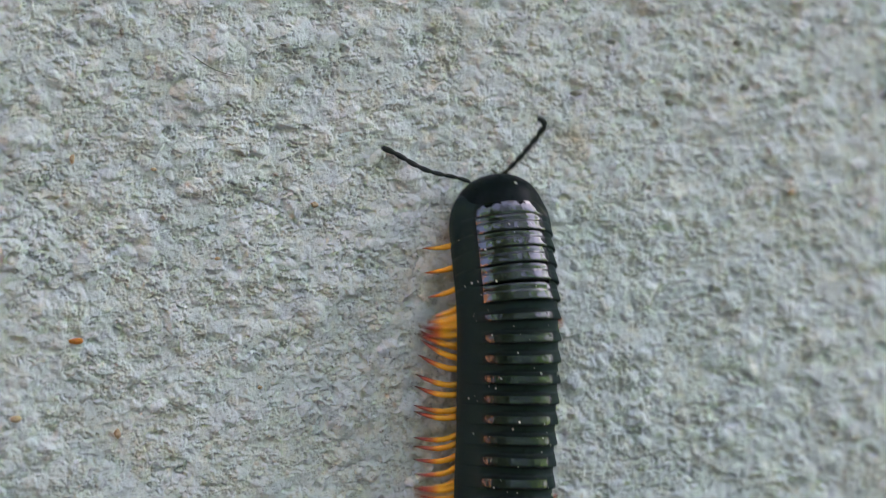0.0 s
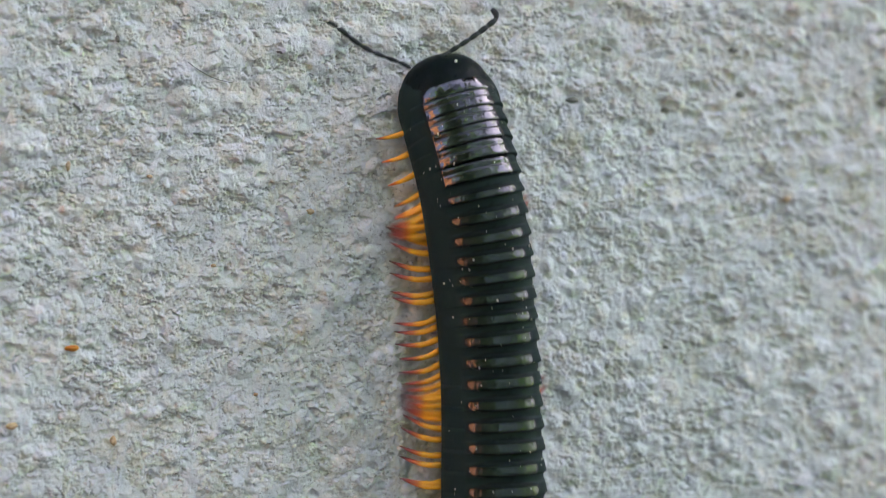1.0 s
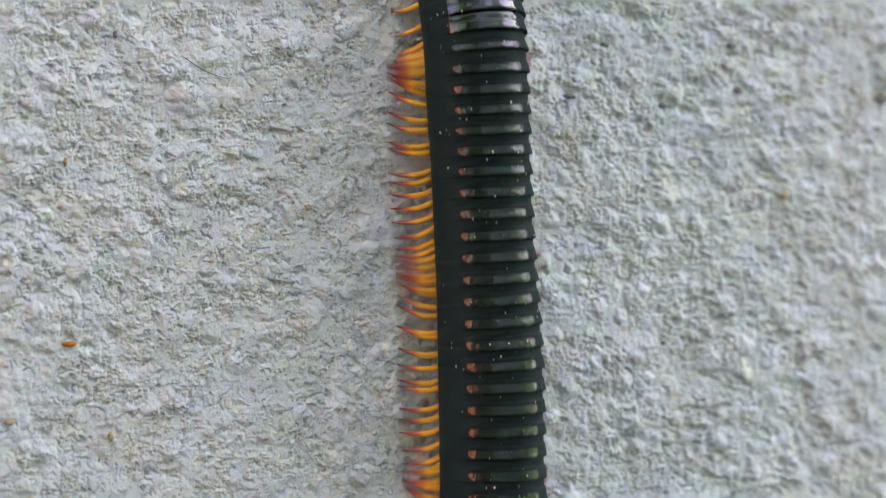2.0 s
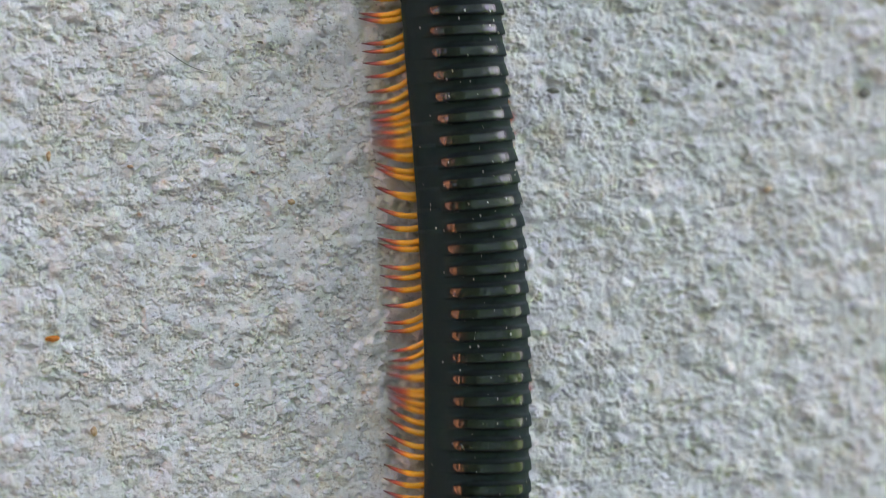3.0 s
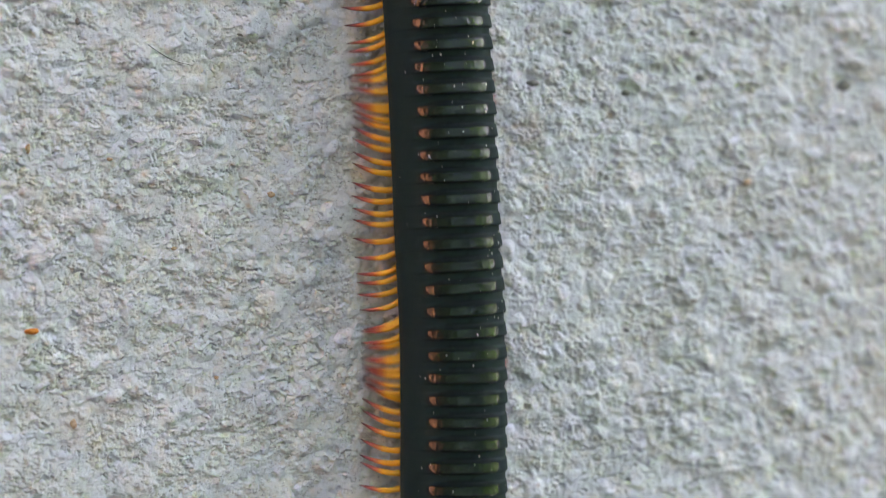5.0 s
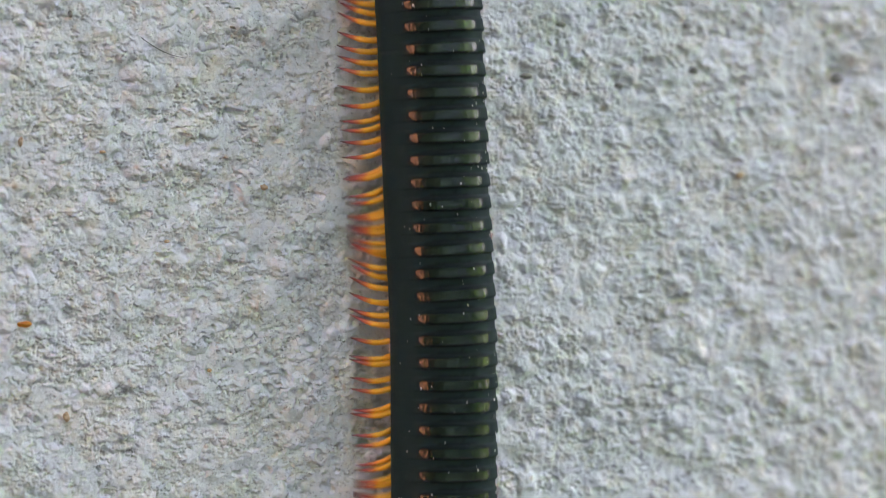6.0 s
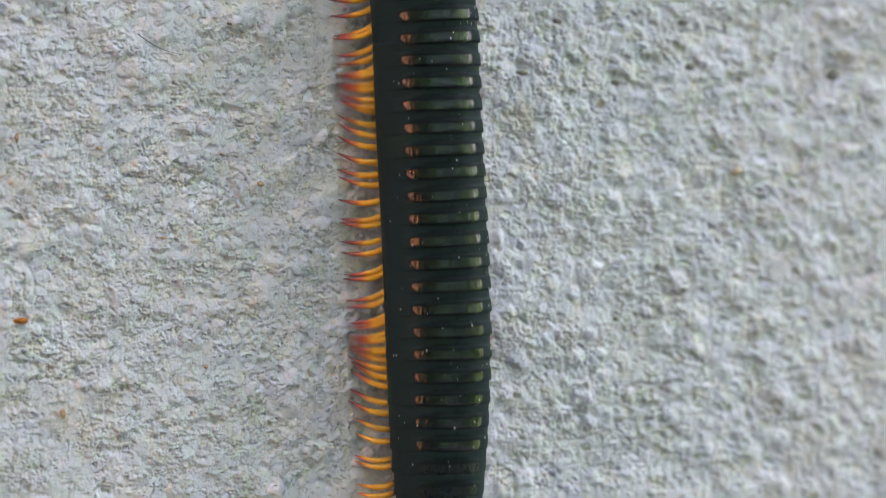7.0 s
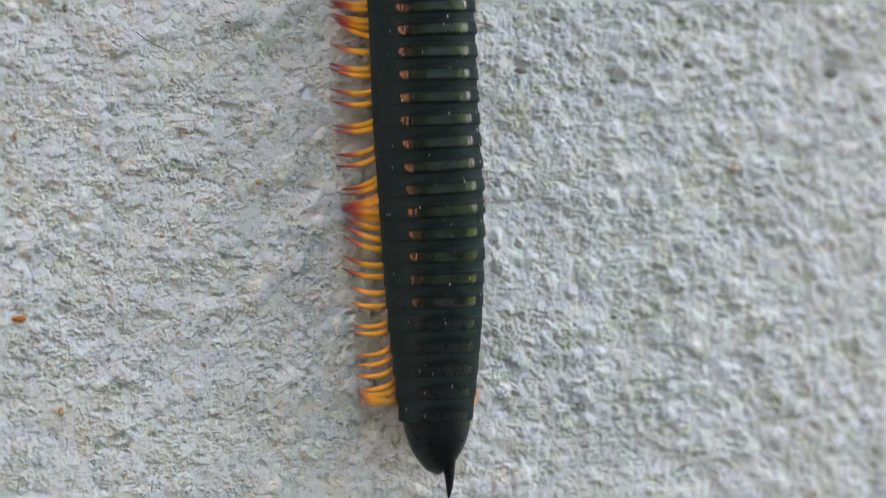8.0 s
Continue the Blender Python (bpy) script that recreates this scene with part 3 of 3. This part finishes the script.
LEG_MESH = {-1: leg_mesh(-1), 1: leg_mesh(1)}
LEG_SHORT = {-1: leg_mesh(-1, 1.06), 1: leg_mesh(1, 1.06)}
GRITS = [grit_mesh(3.2 * UNIT, 1), grit_mesh(2.0 * UNIT, 2), grit_mesh(1.4 * UNIT, 3), grit_mesh(1.0 * UNIT, 4)]
ring_objects = []
rng = random.Random(11)
for i in range(RINGS):
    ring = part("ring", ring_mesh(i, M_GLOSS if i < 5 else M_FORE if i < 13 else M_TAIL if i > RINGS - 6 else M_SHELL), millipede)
    ring_objects.append(ring)
    pairs = (0.5,) if i < 4 else (0.34, 0.74)
    if i >= RINGS - 1:
        pairs = (0.28,)
    for a in pairs:
        s = STARTS[i] + a * PITCH[i]
        g = girth(s)
        for side in (-1, 1):
            leg = part("leg", (LEG_SHORT if i < 5 or i > RINGS - 7 else LEG_MESH)[side], ring)
            hip = Vector((side * 0.30 * g * RAD, max(0.25 * RAD, HIGH - 0.34 * RAD - dip(s)), -a * PITCH[i] * UNIT))
            LEGS.append((leg, s, side, hip, rng.uniform(-0.035, 0.035), rng.uniform(-5, 5)))
    for _ in range(rng.choice((3, 4, 5, 6, 7))):
        ang, a = rng.uniform(-1.5, 1.1), rng.uniform(0.1, 0.95)
        r = girth(STARTS[i]) * RAD * (0.955 if a < 0.42 else 0.985 if a < 0.7 else 0.998)
        fleck = part("grit", GRITS[rng.choice((1, 2, 2, 3, 3, 3))], ring, "pale grain of dirt")
        fleck.location = (r * math.sin(ang), -r * math.cos(ang), -a * PITCH[i] * UNIT)
mark = part("grit", GRITS[0], head, "small tan speck of dirt")
mark.location = (0.08 * RAD, -0.76 * RAD, -36 * UNIT)
mark.scale = (1.0, 0.7, 1.5)
telson = part("tail_segment", telson_mesh(), millipede)
spine = part("tail_spine", spine_mesh(), telson, "pointed black tail spine")


# ---------------------------------------------------------------- orange crusts on the wall
def build_crust(name, px, py, w, h, seed, mat, label, group):
    bm = bmesh.new()
    bmesh.ops.create_icosphere(bm, subdivisions=3, radius=1)
    for v in bm.verts:
        k = 1 + 0.35 * noise.noise(v.co * 1.7 + Vector((seed, 0, 0))) + 0.2 * noise.noise(v.co * 4.5 + Vector((0, seed, 0)))
        v.co = Vector((v.co.x * w * k, v.co.y * 4.0 * k, v.co.z * h * k)) * UNIT
    me = bpy.data.meshes.new(name)
    bm.to_mesh(me)
    bm.free()
    me.materials.append(mat)
    me.polygons.foreach_set("use_smooth", [True] * len(me.polygons))
    ob = new(name, me)
    ob.matrix_world = Matrix.Translation(on_plane(px, py, 0.0003))
    tagged(ob, label, name.replace("_", " "), group)


build_crust("crust", 136, 604, 13, 5, 0.0, M_RUST, "orange crust stuck to the grey wall", "orange crusts")
for k, (px, py, w, h) in enumerate([(208, 768, 5, 8), (1400, 341, 8, 7), (272, 300, 5, 3), (556, 362, 7, 6), (460, 686, 4, 3), (385, 458, 5, 3), (28, 742, 10, 6), (128, 282, 4, 8)]):
    build_crust("crust", px, py, w, h, k * 3.1 + 7, M_OCHRE, "pale ochre grain stuck to the grey wall", "orange crusts")
# dark olive blobs that paint the shade of the deeper pits
for k, (px, py, w, h) in enumerate([(1572, 168, 15, 12), (1021, 165, 13, 6), (1318, 155, 11, 6), (1306, 76, 10, 6), (216, 57, 4, 6), (1186, 602, 6, 4), (1185, 182, 9, 5), (1082, 74, 10, 5), (506, 80, 9, 3)]):
    build_crust("dirt_spot", px, py, w, h, k * 2.3 + 50, M_PIT_SHADE, "dark olive blob painting the shade in a hollow of the wall", "dark dirt spots")


def build_hair():
    """A thin dark fibre caught on the wall."""
    pts, rad = [], []
    for k in range(17):
        u = k / 16
        pts.append(on_plane(340 + 78 * u, 98 + 36 * u + 7 * math.sin(u * 3.1), 0.00085 + 0.0001 * math.sin(u * 9)))
        rad.append((0.7 - 0.35 * u) * UNIT)
    v, f = tube(pts, rad, 6)
    tagged(new("hair", mesh_of("hair", v, f, M_FEELER)), "thin dark hair caught on the rough wall", "hair")


build_hair()


# ---------------------------------------------------------------- keys
def motions():
    coarse = [k * 0.25 for k in range(33)]
    fine = [k * 0.1 for k in range(81)]

    def root(t):
        p, _ = body_place(0, t)
        return Vector((0, -HIGH, p.z))
    walk(millipede, [(t, Matrix.Translation(root(t))) for t in fine])

    def local(s, t):
        """The front end bends down to the wall."""
        p, turn = body_place(s, t)
        o = p - root(t)
        return Matrix.Translation((o.x + dip(s) * 0.2 * math.tan(LEAN), o.y + dip(s), o.z)) @ pose(0, 0, 0, 0, turn, 0) @ pose(0, 0, 0, -bow(s))
    for ob in (head, collum):
        shift = 40
        walk(ob, [(t, local(shift, t) @ Matrix.Translation((0, 0, shift * UNIT))) for t in fine])
    for i, ring in enumerate(ring_objects):
        walk(ring, [(t, local(STARTS[i], t)) for t in coarse])
    walk(telson, [(t, local(LENGTH, t)) for t in coarse])

    # antennae: seconds, way of the left and right one in degrees, seen from the front
    # and how far the right one is raised off the wall
    feel = [(0, 161, 79, 65), (0.2, 172, 64, 30), (0.4, 180, 68, 22), (0.5, 178, 74, 8), (0.6, 180, 80, 16), (0.8, 174, 72, 38), (1.0, 152, 46, 8), (1.2, 157, 42, 6),
            (1.6, 168, 60, 20), (2.2, 150, 50, 10), (3.0, 165, 62, 25), (4.0, 152, 48, 10), (5.0, 168, 60, 25), (6.0, 152, 50, 10), (7.0, 166, 62, 25), (8.0, 155, 52, 10)]
    for ob, side in ANTENNAE:
        rows = []
        for t, left, right, raised in feel:
            _, turn = body_place(40, t)
            ang = (left if side < 0 else right) + turn
            base = Vector((side * 0.44 * RAD - 0.08 * RAD, 0.02 * RAD, -12 * UNIT)) if side < 0 else Vector((0.16 * RAD, 0.05 * RAD, -3 * UNIT))
            rows.append((t, Matrix.Translation(base) @ pose(0, 0, 0, 0, -ang, 0) @ pose(0, 0, 0, 0, 0, 0 if side < 0 else -raised)))
        walk(ob, rows)

    # legs: feet stay put on the wall for two thirds of each step, then swing forward, lifted
    for leg, s, side, hip, late, skew in LEGS:
        rows = []
        for t in fine:
            y = HEAD_Y + s - climbed(t)
            f = (phase(y, t) + late + 0.5) % 1.0 - 0.5
            if abs(f) < SWING:
                u = f / SWING
                ahead, lift = u * (1.25 - 0.25 * u * u), math.cos(u * math.pi / 2)
            else:
                u = (f - SWING) % 1.0 / (1 - 2 * SWING)
                ahead, lift = 1 - 2 * u, 0.0
            turn = math.degrees(math.asin(max(-1, min(1, REACH * ahead)))) + skew
            rows.append((t, Matrix.Translation(hip) @ pose(0, 0, 0, 0, -side * turn, -side * (17 if side > 0 else 11) * lift)))
        walk(leg, rows)


motions()
